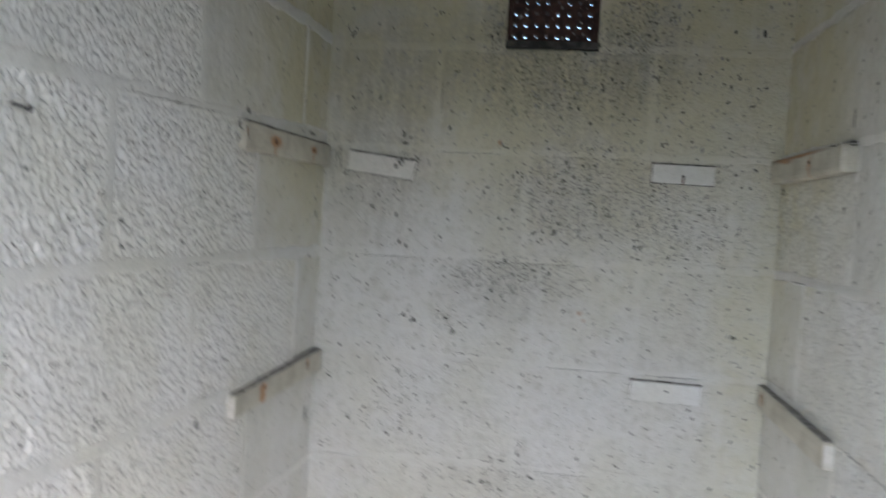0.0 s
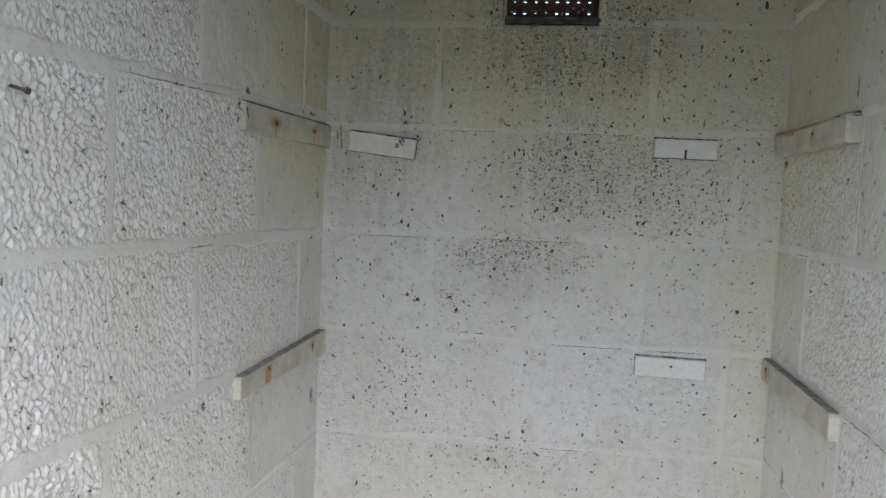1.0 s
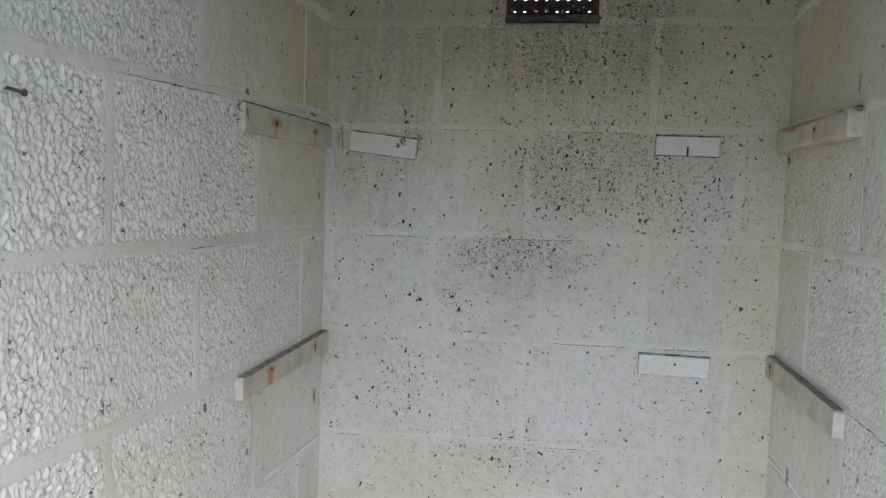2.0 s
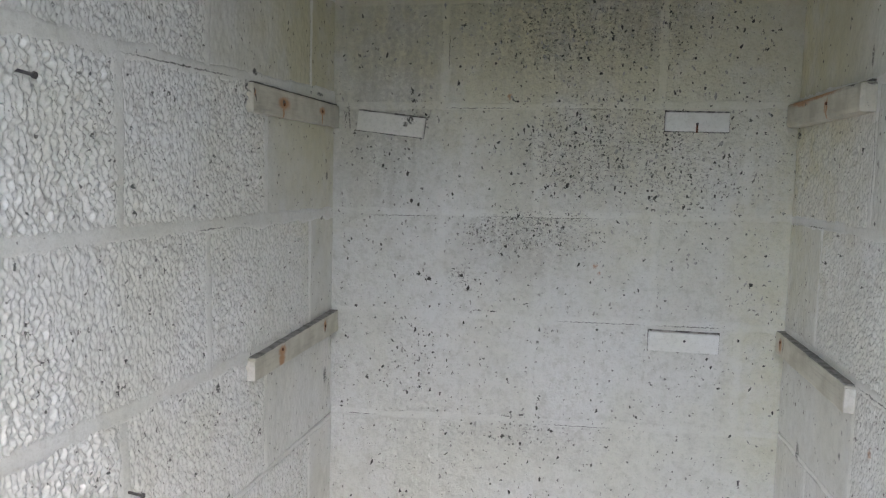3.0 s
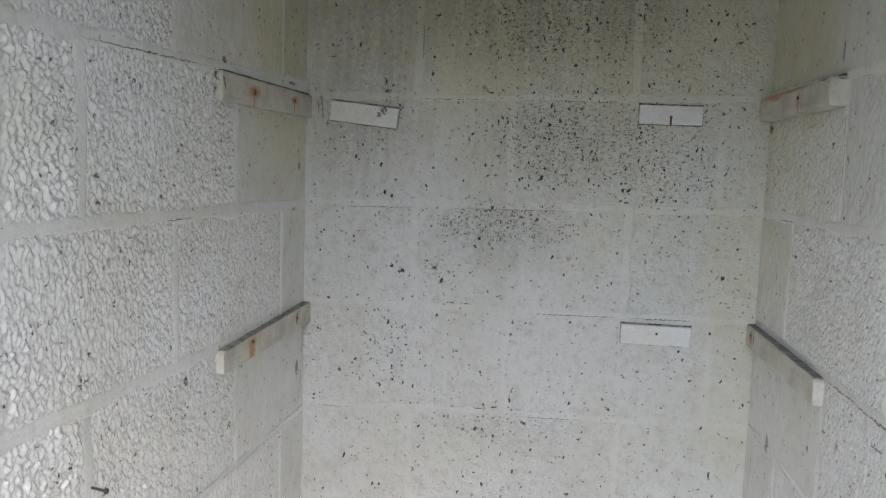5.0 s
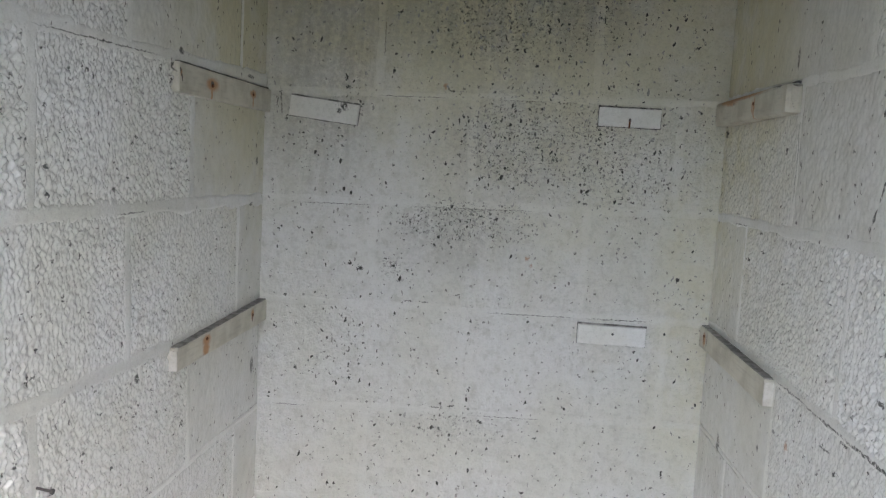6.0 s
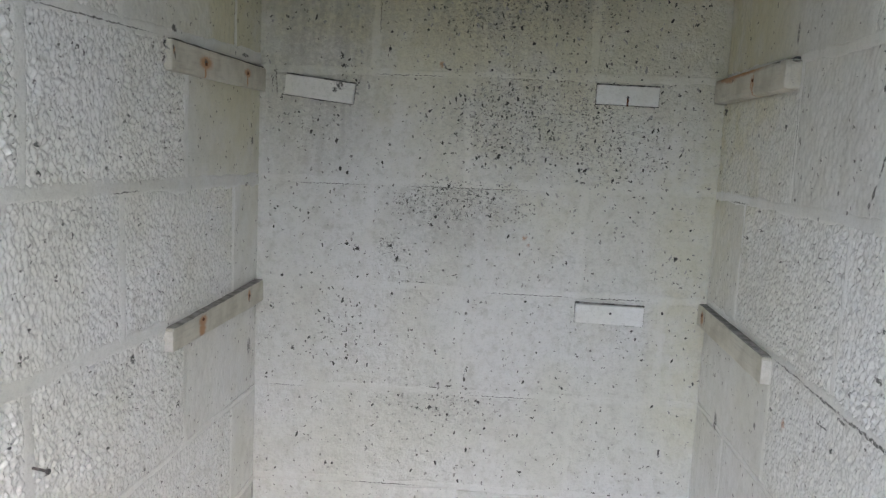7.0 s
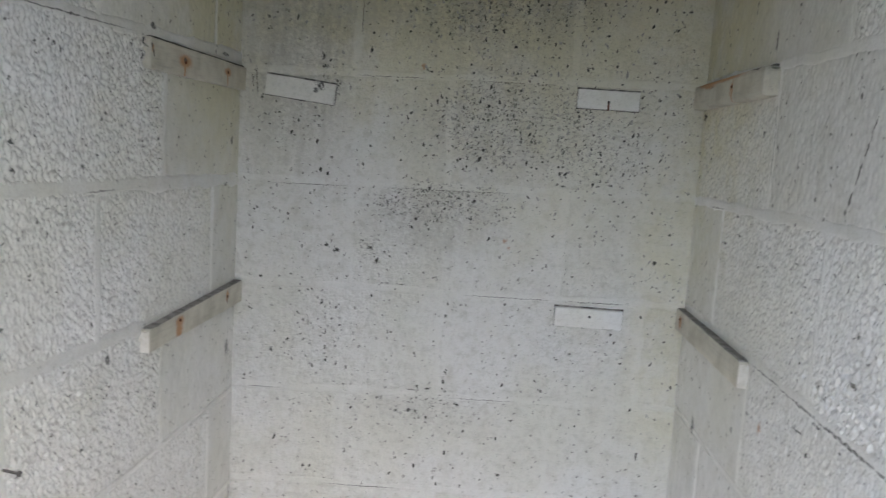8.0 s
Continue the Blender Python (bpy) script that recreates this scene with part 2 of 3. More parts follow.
LOWER_MARKS = [
    (0.304, 1.101, 0.005, 0.0057, 0), (0.206, 1.012, 0.0032, 0.0115, 0), (0.206, 0.979, 0.0032, 0.0077, 0), (0.209, 0.949, 0.0051, 0.0078, 0), (0.282, 0.987, 0.0032, 0.0057, 0),
    (0.476, 0.941, 0.0043, 0.0083, 0), (0.44, 0.902, 0.0081, 0.0032, 0), (0.403, 0.896, 0.0214, 0.0015, 0), (0.122, 0.99, 0.0058, 0.0045, 0), (0.273, 0.799, 0.0051, 0.0046, 0),
    (0.438, 0.835, 0.0038, 0.0059, 0), (0.505, 0.87, 0.0075, 0.0058, 0), (0.627, 0.843, 0.0043, 0.0039, 0), (0.852, 0.99, 0.0047, 0.0044, 0), (0.905, 0.788, 0.0042, 0.009, 0),
    (0.605, 0.717, 0.0075, 0.004, 0), (0.451, 1.069, 0.005, 0.0025, 0), (0.717, 1.189, 0.0024, 0.0182, 0), (0.905, 1.213, 0.0052, 0.006, 0), (0.915, 0.74, 0.0043, 0.0045, 0),
]
# hairline cracks along the lower edges of the bed joints
HAIRLINES = [
    (0.330, 1.572, 0.090, 0.0009, 0.5), (0.560, 1.573, 0.060, 0.0008, 0.4), (0.160, 1.335, 0.100, 0.0008, 0.9), (0.470, 1.340, 0.150, 0.0008, 0.8),
    (0.600, 1.117, 0.110, 0.0010, 0.6), (0.790, 1.119, 0.080, 0.0012, 0.6), (0.070, 0.8775, 0.050, 0.0008, 1.0), (0.560, 0.885, 0.090, 0.0008, 1.0),
    (0.258, 1.690, 0.0010, 0.045, 0), (0.036, 1.550, 0.0018, 0.034, 4), (0.300, 0.664, 0.100, 0.0012, 1.0),
]
BACK_SCARS = TOP_MARKS + VENT_COURSE_MARKS + MIDDLE_MARKS + LOWER_MARKS
BACK_CLUSTERS = [
    (0.62, 1.49, 0.30, 0.16, 0.36), (0.53, 1.50, 0.10, 0.10, 0.42), (0.44, 1.31, 0.18, 0.06, 0.60), (0.58, 1.74, 0.32, 0.14, 0.30),
    (0.30, 1.20, 0.05, 0.04, 0.40), (0.67, 1.86, 0.10, 0.08, 0.70), (0.37, 1.84, 0.03, 0.08, 0.6), (0.10, 1.46, 0.10, 0.08, 0.12), (0.50, 1.72, 0.16, 0.09, 0.25), (0.46, 0.86, 0.16, 0.06, 0.22), (0.91, 1.45, 0.07, 0.40, 0.10), (0.78, 1.42, 0.12, 0.09, 0.2),
    (0.19, 1.02, 0.08, 0.12, 0.14), (0.20, 1.58, 0.05, 0.05, 0.2),
]
BACK_GRIME = [(0.48, 1.77, 0.36, 0.20, 0.46), (0.12, 1.62, 0.17, 0.34, 0.42), (0.54, 1.49, 0.24, 0.17, 0.26), (0.44, 1.28, 0.19, 0.10, 0.3), (0.46, 0.86, 0.20, 0.07, 0.14), (0.70, 1.80, 0.14, 0.14, 0.2)]
JOINT_GRIME = [(u, v, ru, rv, 0.45 * add) for u, v, ru, rv, add in BACK_GRIME]
LEFT_MARKS = [
    (-0.823, 1.543, 0.0048, 0.0019, 0), (-0.727, 1.529, 0.0032, 0.0042, 0), (-0.738, 1.442, 0.0032, 0.0021, 0), (-0.604, 1.44, 0.0041, 0.004, 0), (-0.653, 1.496, 0.0037, 0.0026, 0),
    (-0.053, 1.451, 0.0054, 0.0058, 0), (-0.047, 1.418, 0.0092, 0.0107, 0), (-0.079, 1.329, 0.0089, 0.0053, 0), (-0.441, 1.593, 0.0106, 0.0071, 0), (-0.102, 1.589, 0.0238, 0.005, 0),
    (-0.806, 1.295, 0.0063, 0.003, 0), (-0.862, 1.241, 0.0066, 0.0016, 0), (-0.781, 1.242, 0.006, 0.0018, 0), (-0.837, 1.192, 0.0049, 0.003, 0), (-0.584, 1.09, 0.0088, 0.0095, 0),
    (-0.774, 1.153, 0.0062, 0.0018, 0), (-0.854, 1.16, 0.0036, 0.012, 0), (-0.769, 1.085, 0.0031, 0.0073, 0), (-0.593, 1.036, 0.0115, 0.0035, 0),
]
# the long line at 1.5715 paints the shading along the bed joint's edge
LEFT_LOW_MARKS = [
    (-0.421, 0.966, 0.007, 0.0081, 0), (-0.047, 0.974, 0.0133, 0.0218, 0), (-0.869, 1.439, 0.0044, 0.0027, 0), (-0.878, 1.067, 0.006, 0.0046, 0), (-0.68, 1.5715, 0.19, 0.0012, 1.4),
    (-0.475, 1.565, 0.004, 0.016, 20), (-0.48, 1.545, 0.006, 0.008, 0), (-0.6, 1.34, 0.05, 0.0012, 0),
]
RIGHT_MARKS = [
    (-0.177, 1.675, 0.0088, 0.0021, 0), (-0.401, 1.626, 0.0063, 0.0204, 0), (-0.005, 1.542, 0.0311, 0.0046, 0), (-0.017, 1.522, 0.011, 0.0103, 0), (-0.651, 1.435, 0.005, 0.0028, 0),
    (-0.705, 1.304, 0.0068, 0.0023, 0), (-0.618, 1.274, 0.0072, 0.0018, 0), (-0.454, 1.273, 0.006, 0.003, 0), (-0.315, 1.312, 0.0149, 0.0023, 0), (-0.452, 1.043, 0.0074, 0.0041, 0),
    (-0.381, 0.99, 0.007, 0.007, 0), (-0.296, 1.343, 0.0077, 0.0038, 0), (-0.647, 1.086, 0.0228, 0.0025, 0), (-0.704, 1.112, 0.0188, 0.0027, 0), (-0.146, 0.916, 0.0118, 0.0225, -14),
]
CRACK_MARKS = [
    (-0.51, 1.1215, 0.075, 0.0018, 0), (-0.64, 1.1195, 0.09, 0.0024, 0), (-0.78, 1.1185, 0.10, 0.0032, 0), (-0.90, 1.118, 0.06, 0.0026, 0),
    (-0.756, 1.480, 0.0026, 0.016, 25), (-0.745, 1.457, 0.0030, 0.012, 25), (-0.731, 1.430, 0.0032, 0.018, 25), (-0.716, 1.398, 0.0034, 0.012, 25), (-0.707, 1.382, 0.0040, 0.006, 15),
    (-0.17, 1.349, 0.060, 0.0014, -1), (-0.434, 1.46, 0.0016, 0.07, 0),
]
paint_back = wall_paint("old_white_paint_back", "back", 0.50, HAIRLINES, BACK_CLUSTERS, 0.06, BACK_GRIME, tint=(0.698, 0.70, 0.685), grit=1.0, yellow_shade=[(0.45, 1.95, 0.95, 0.60, 0.9), (0.95, 1.2, 0.12, 0.6, 0.5), (0.62, 1.40, 0.3, 0.25, 0.3)],
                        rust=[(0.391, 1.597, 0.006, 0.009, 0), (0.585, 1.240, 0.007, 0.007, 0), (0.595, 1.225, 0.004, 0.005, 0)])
paint_left = wall_paint("old_white_paint_left", "side", 0.40, LEFT_MARKS + LEFT_LOW_MARKS, [(-0.05, 1.65, 0.15, 0.2, 0.10)], 0.07, grit=0.2, coat=1.0, wave=0.1, blotch=0.2, yellow_shade=[(0.0, 1.75, 0.55, 0.6, 0.95)])
paint_right = wall_paint("old_white_paint_right", "side", 0.40, RIGHT_MARKS + CRACK_MARKS, [(-0.10, 1.2, 0.10, 0.5, 0.05)], 0.055, grit=0.25, coat=0.8, wave=0.15, blotch=0.25, yellow_shade=[(0.0, 1.75, 0.50, 0.7, 0.95)],
                         rust=[(-0.51, 1.04, 0.006, 0.014, 20)])
mortar_back = wall_paint("painted_mortar_back", "back", 0.48, HAIRLINES, BACK_CLUSTERS, 0.02, JOINT_GRIME, wave=0.3, grit=0.4, blotch=0.25, tint=(0.708, 0.71, 0.697),
                         yellow_shade=[(0.45, 1.95, 0.95, 0.60, 0.8), (0.95, 1.2, 0.12, 0.6, 0.4), (0.62, 1.40, 0.3, 0.25, 0.3)])
mortar_left = wall_paint("painted_mortar_left", "side", 0.40, LEFT_MARKS + LEFT_LOW_MARKS, [], 0.02, grit=0.3, wave=0.2, blotch=0.15, tint=(0.743, 0.745, 0.728))
mortar_right = wall_paint("painted_mortar_right", "side", 0.40, RIGHT_MARKS + CRACK_MARKS, [], 0.02, grit=0.3, wave=0.2, blotch=0.15, tint=(0.743, 0.745, 0.728))


def painted_timber(name, rust, scars):
    """Greyed white gloss on rough timber, rust bled out round the nails and down from them."""
    m, nt, bsdf = material(name)
    pos = nt.nodes.new("ShaderNodeNewGeometry").outputs["Position"]
    wob = noise_node(nt, pos, 150.0, 3.0)
    bent = vec_op(nt, "ADD", pos, vec_op(nt, "MULTIPLY", vec_op(nt, "SUBTRACT", wob.outputs["Color"], (0.5, 0.5, 0.5)), (0.010, 0.010, 0.010)))
    grain = noise_node(nt, mapped(nt, pos, size=(1, 12, 1)), 170.0, 4.0, 0.6).outputs[0]
    patch = noise_node(nt, pos, 16.0, 4.0, 0.6).outputs[0]
    col = mix(nt, ramp(nt, patch, 0.38, 0.66), (0.59, 0.57, 0.485), (0.47, 0.45, 0.375))
    col = mix(nt, ramp(nt, grain, 0.5, 0.72, 0.0, 0.4), col, (0.33, 0.31, 0.28))
    d = nearest_mark(nt, bent, rust, "side")
    col = mix(nt, ramp(nt, d, 0.5, 1.45, 0.9, 0.0), col, (0.43, 0.20, 0.065))
    d = nearest_mark(nt, bent, scars, "side")
    col = mix(nt, ramp(nt, d, 0.5, 1.1, 0.9, 0.0), col, (0.05, 0.045, 0.038))
    link(nt, col, bsdf.inputs["Base Color"])
    link(nt, ramp(nt, patch, 0.3, 0.7, 0.42, 0.62), bsdf.inputs["Roughness"])
    bp = nt.nodes.new("ShaderNodeBump")
    bp.inputs["Strength"].default_value, bp.inputs["Distance"].default_value = 0.7, 0.0012
    link(nt, math_node(nt, "ADD", grain, patch), bp.inputs["Height"])
    link(nt, bp.outputs[0], bsdf.inputs["Normal"])
    return m


timber_left = painted_timber("weathered_timber_paint_left", [(-0.335, 1.550, 0.027, 0.011, 0), (-0.466, 1.556, 0.004, 0.006, 0), (-0.337, 1.537, 0.004, 0.014, 0), (-0.118, 1.553, 0.018, 0.008, 0), (-0.118, 1.540, 0.003, 0.014, 0),
                                                             (-0.348, 1.097, 0.017, 0.010, 0), (-0.350, 1.082, 0.014, 0.012, 0), (-0.098, 1.097, 0.008, 0.012, 0)],
                             [(-0.335, 1.551, 0.010, 0.006, 0), (-0.118, 1.553, 0.006, 0.004, 0), (-0.463, 1.550, 0.003, 0.008, 30), (-0.470, 1.560, 0.004, 0.005, 0), (-0.098, 1.090, 0.003, 0.012, 0)])
timber_right = painted_timber("weathered_timber_paint_right", [(-0.270, 1.556, 0.005, 0.020, 0), (-0.18, 1.583, 0.14, 0.005, 0), (-0.10, 1.580, 0.06, 0.006, 4), (-0.26, 1.560, 0.004, 0.010, 0), (-0.040, 1.098, 0.012, 0.014, 0)],
                              [(-0.14, 1.574, 0.004, 0.004, 0), (-0.431, 1.583, 0.005, 0.0035, 0), (-0.432, 1.548, 0.0015, 0.006, 0), (-0.036, 1.10, 0.0025, 0.016, 0), (-0.062, 1.10, 0.002, 0.016, 0), (-0.39, 1.584, 0.03, 0.002, 0)])
block_paint = wall_paint("white_gloss_on_fixing_blocks", "back", 0.36, [], [], 0.01, tint=(0.80, 0.805, 0.80), grit=0.15, wave=0.1, blotch=0.1)
# duller copy of the block gloss: the dim corner's shade in the tint, plus mould
shaded_block_paint = wall_paint("shaded_gloss_on_fixing_block", "back", 0.42, [(0.176, 1.546, 0.008, 0.013, 10), (0.166, 1.534, 0.007, 0.007, 0), (0.180, 1.557, 0.026, 0.004, -8)],
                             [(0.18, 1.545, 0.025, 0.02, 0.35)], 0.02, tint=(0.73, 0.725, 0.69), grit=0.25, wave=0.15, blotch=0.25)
end_paint = plain("fresh_white_end_paint", (0.64, 0.62, 0.57), (0.55, 0.53, 0.47), 40.0, 0.5)
dirt = plain("settled_grey_dirt", (0.32, 0.31, 0.292), (0.20, 0.194, 0.18), 60.0, 0.9, 0.002)
# outline of the fixing blocks: mould and the shadow gap in one dark colour
mould = plain("mould_and_shade_line", (0.07, 0.068, 0.06), (0.34, 0.34, 0.32), 90.0, 0.9, 0.001)
black_mould = plain("black_mould", (0.045, 0.045, 0.040), (0.09, 0.088, 0.08), 200.0, 0.9, 0.0006)
grey_mould = plain("grey_mould", (0.30, 0.298, 0.28), (0.42, 0.415, 0.39), 120.0, 0.9, 0.0006)
# dark colour for the shadow gap above the upper battens
edge_shade = plain("dark_edge_shade", (0.10, 0.095, 0.085), (0.20, 0.195, 0.18), 70.0, 0.9, 0.001)
rusty = plain("rusted_iron", (0.16, 0.055, 0.02), (0.07, 0.03, 0.015), 160.0, 0.8, 0.0008)
nail_iron = plain("dark_weathered_nail_iron", (0.09, 0.09, 0.09), (0.15, 0.14, 0.135), 200.0, 0.6, 0.0004, 0.6)
terracotta = plain("dark_brown_terracotta", (0.07, 0.030, 0.020), (0.04, 0.02, 0.015), 50.0, 0.7, 0.001)
vent_lip = plain("grimy_painted_vent_lip", (0.09, 0.085, 0.075), (0.045, 0.043, 0.038), 45.0, 0.7, 0.001)
concrete = plain("grey_concrete", (0.24, 0.23, 0.215), (0.16, 0.155, 0.145), 4.0, 0.85, 0.002)
whitewash = plain("whitewashed_concrete", (0.66, 0.66, 0.63), (0.55, 0.55, 0.51), 3.0, 0.75, 0.002)
# unseen ground, darkened so less light bounces up into the room
paving = plain("low_bounce_ground", (0.13, 0.128, 0.12), (0.08, 0.08, 0.074), 1.3, 0.9, 0.003)

# ---- meshes ----
SMOOTH, FAINT, MILD, FINE, ROUGH, COARSE = 0.00015, 0.0011, 0.0044, 0.0066, 0.0078, 0.0084   # relief of a block's face
# bed joints: height at the inner or first end, and rise along the wall; the rest lie level
BEDS = {
    "back": {3: (0.661, 0.019), 4: (0.879, 0.019), 5: (1.115, 0.011), 6: (1.341, 0.016), 7: (1.574, 0.010), 8: (1.800, 0.006)},
    "left": {3: (0.648, -0.02), 4: (0.867, -0.03), 5: (1.092, -0.044), 6: (1.336, -0.018), 7: (1.592, 0.024), 8: (1.81, 0.01)},
    "right": {4: (0.903, -0.02), 5: (1.126, 0.006), 6: (1.352, -0.011), 7: (1.592, 0.016), 8: (1.815, 0.01)},
}


FACES = {"back": [], "left": [], "right": []}   # the relief of each laid block, for what clings to it


def bed(wall, k, u):
    base, rise = BEDS[wall].get(k, (k * COURSE, 0.0))
    return base + rise * u


def part(name, bm, mat, parent=None, label=""):
    me = bpy.data.meshes.new(name)
    bm.normal_update()
    bm.to_mesh(me)
    bm.free()
    me.materials.append(mat)
    ob = new(name, me)
    ob.parent = parent
    return tagged(ob, label)


def add_box(bm, x0, x1, y0, y1, z0, z1):
    made = bmesh.ops.create_cube(bm, size=1.0, matrix=Matrix.LocRotScale(((x0 + x1) / 2, (y0 + y1) / 2, (z0 + z1) / 2), None, (x1 - x0, y1 - y0, z1 - z0)))
    return made["verts"]


def box(x0, x1, y0, y1, z0, z1, bevel=0.0):
    bm = bmesh.new()
    add_box(bm, x0, x1, y0, y1, z0, z1)
    if bevel:
        bmesh.ops.bevel(bm, geom=bm.edges[:], offset=bevel, segments=2, affect="EDGES", profile=0.6)
    return bm


def ragged(bm, cuts, amount, seed):
    """Long edges cut up and pushed about, for hand-sawn, often painted wood."""
    bmesh.ops.subdivide_edges(bm, edges=[e for e in bm.edges if e.calc_length() > 0.05], cuts=cuts, use_grid_fill=True)
    for v in bm.verts:
        n = noise.noise_vector(v.co * 38.0 + Vector((seed * 3.7, 0, 0)))
        v.co += n * amount
    return bm


def relief(u, v, rough, seed):
    """Height of a block's face in metres: slow waviness, pitting and, where rough, pebbly lumps."""
    h = 0.0016 * (value_noise(u * 14, v * 14, seed) - 0.5) + 0.0007 * (value_noise(u * 60, v * 60, seed + 1) - 0.5)
    bu = u + 0.0035 * value_noise(u * 130, v * 130, seed + 2) + 0.005 * value_noise(u * 45, v * 45, seed + 20)
    bv = v + 0.0035 * value_noise(u * 130, v * 130, seed + 3) + 0.005 * value_noise(u * 45, v * 45, seed + 21)
    tight = 1.4 if rough >= COARSE else 1.48 if rough >= ROUGH else 1.6 if rough >= FINE else 1.6
    bu, bv = bu * tight, bv * tight
    swell = value_noise((bu + 0.15 * bv) * 165, (bv - 0.15 * bu) * 92, seed + 7)
    lumps = 0.50 * pebbles(bu * 122, bv * 76, seed + 4) + 0.22 * pebbles(bu * 215, bv * 150, seed + 5) + 0.62 * swell
    patchy = 0.6 + 0.8 * value_noise(u * 9, v * 9, seed + 6)
    return h + rough * patchy * (lumps - 0.5)


def to_world(wall, u, v, w):
    if wall == "back":
        return np.stack([u, -w, v], -1)
    if wall == "left":
        return np.stack([w, u, v], -1)
    return np.stack([WIDE - w, u, v], -1)


def block_mesh(wall, k, u0, u1, joint, rough, step, seed, recess):
    """One building block: a worn face with rounded, wavering edges, and its sides running back into the wall."""
    nu, nv = max(3, int(round((u1 - u0) / step))), max(3, int(round(COURSE / step)))
    a, b = np.meshgrid(np.linspace(0, 1, nu + 1), np.linspace(0, 1, nv + 1))
    u = u0 + (u1 - u0) * a
    v0, v1 = bed(wall, k, u) + joint / 2, bed(wall, k + 1, u) - joint / 2
    v = v0 + (v1 - v0) * b
    edge = np.minimum(np.minimum(u - u0, u1 - u), np.minimum(v - v0, v1 - v))
    near = np.exp(-edge / 0.012)
    wu = 0.005 * (value_noise(v * 22, u * 3, seed + 8) - 0.5) + 0.0025 * (value_noise(v * 90, u * 9, seed + 9) - 0.5)
    wv = 0.005 * (value_noise(u * 16, v * 3, seed + 10) - 0.5) + 0.0025 * (value_noise(u * 90, v * 9, seed + 11) - 0.5)
    soft = 1 - np.exp(-edge / 0.006)
    w = relief(u, v, rough, seed) * (0.25 + 0.75 * soft) - (recess + 0.0002) * np.exp(-edge / 0.0030)
    w = w + 0.0012 * (lattice(np.array(seed), np.array(3), 5) - 0.5)
    FACES[wall].append((k, u0, u1, joint, w))
    top = to_world(wall, u + wu * near, v + wv * near, w).reshape(-1, 3)
    idx = np.arange((nu + 1) * (nv + 1)).reshape(nv + 1, nu + 1)
    quads = np.stack([idx[:-1, :-1], idx[:-1, 1:], idx[1:, 1:], idx[1:, :-1]], -1).reshape(-1, 4)
    ring = np.concatenate([idx[0, :-1], idx[:-1, -1], idx[-1, :0:-1], idx[:0:-1, 0]])
    uu, vv = (u + wu * near).reshape(-1)[ring], (v + wv * near).reshape(-1)[ring]
    back = to_world(wall, uu, vv, np.full(uu.shape, -0.045))
    n0, k = len(top), len(ring)
    j = np.arange(k)
    sides = np.stack([ring, n0 + j, n0 + (j + 1) % k, np.roll(ring, -1)], -1)
    faces = np.concatenate([quads, sides]).tolist() + [[n0 + i for i in range(k - 1, -1, -1)]]
    if wall == "right":
        faces = [f[::-1] for f in faces]
    me = bpy.data.meshes.new("block")
    me.from_pydata(np.concatenate([top, back]).tolist(), [], faces)
    me.polygons.foreach_set("use_smooth", [True] * len(me.polygons))
    me.update()
    return me


def lay_blocks(wall_ob, wall, rows, mat, recess, joint=0.011):
    """rows: a list for each course of (u0, u1, roughness)."""
    for k, pieces in enumerate(rows):
        for i, (u0, u1, rough) in enumerate(pieces):
            seen = 2 < k < 9 and (wall == "back" or u1 > -1.0)
            step = (0.0015 if rough > 0.003 else 0.0019 if rough > 0.002 else 0.0032) if seen else 0.03
            seed = {"back": 100, "left": 300, "right": 500}[wall] + k * 17 + i * 3
            a = u0 - 0.012 if wall == "back" and u0 == 0.0 else u0 + joint / 2
            b = u1 + 0.012 if u1 == (WIDE if wall == "back" else 0.0) else u1 - joint / 2
            me = block_mesh(wall, k, a, b, joint, rough, step, seed, recess)
            me.materials.append(mat)
            ob = new("block", me)
            ob.parent = wall_ob


def height(wall, u, v):
    """How far the wall's face stands out at a place."""
    for k, u0, u1, joint, w in FACES[wall]:
        if u0 <= u <= u1:
            lo, hi = bed(wall, k, u) + joint / 2, bed(wall, k + 1, u) - joint / 2
            if lo <= v <= hi:
                return float(w[int(round((v - lo) / (hi - lo) * (w.shape[0] - 1))), int(round((u - u0) / (u1 - u0) * (w.shape[1] - 1)))])
    return 0.0012


def mould_specks(wall, wall_ob, spots, mat, label):
    """Small ragged crusts of black mould clinging to the wall; spots: u, v, radius, stretch, turn."""
    verts, faces = [], []
    for u, v, r, stretch, turn in spots:
        n = 7
        first = len(verts)
        for i in range(n):
            a = 2 * math.pi * i / n
            d = r * rng.uniform(0.3, 1.35)
            x, z = d * math.cos(a), d * stretch * math.sin(a)
            x, z = x * math.cos(turn) - z * math.sin(turn), x * math.sin(turn) + z * math.cos(turn)
            verts.append(to_world(wall, np.array(u + x), np.array(v + z), np.array(height(wall, u + x, v + z) + 0.00015)).tolist())
        verts.append(to_world(wall, np.array(u), np.array(v), np.array(height(wall, u, v) + 0.0004 + 0.12 * r)).tolist())
        faces += [(first + i, first + (i + 1) % n, first + n) for i in range(n)]
    me = bpy.data.meshes.new("mould_specks")
    me.from_pydata(verts, [], faces)
    me.materials.append(mat)
    ob = new("mould_specks", me)
    ob.parent = wall_ob
    return tagged(ob, label, kind="stuff")


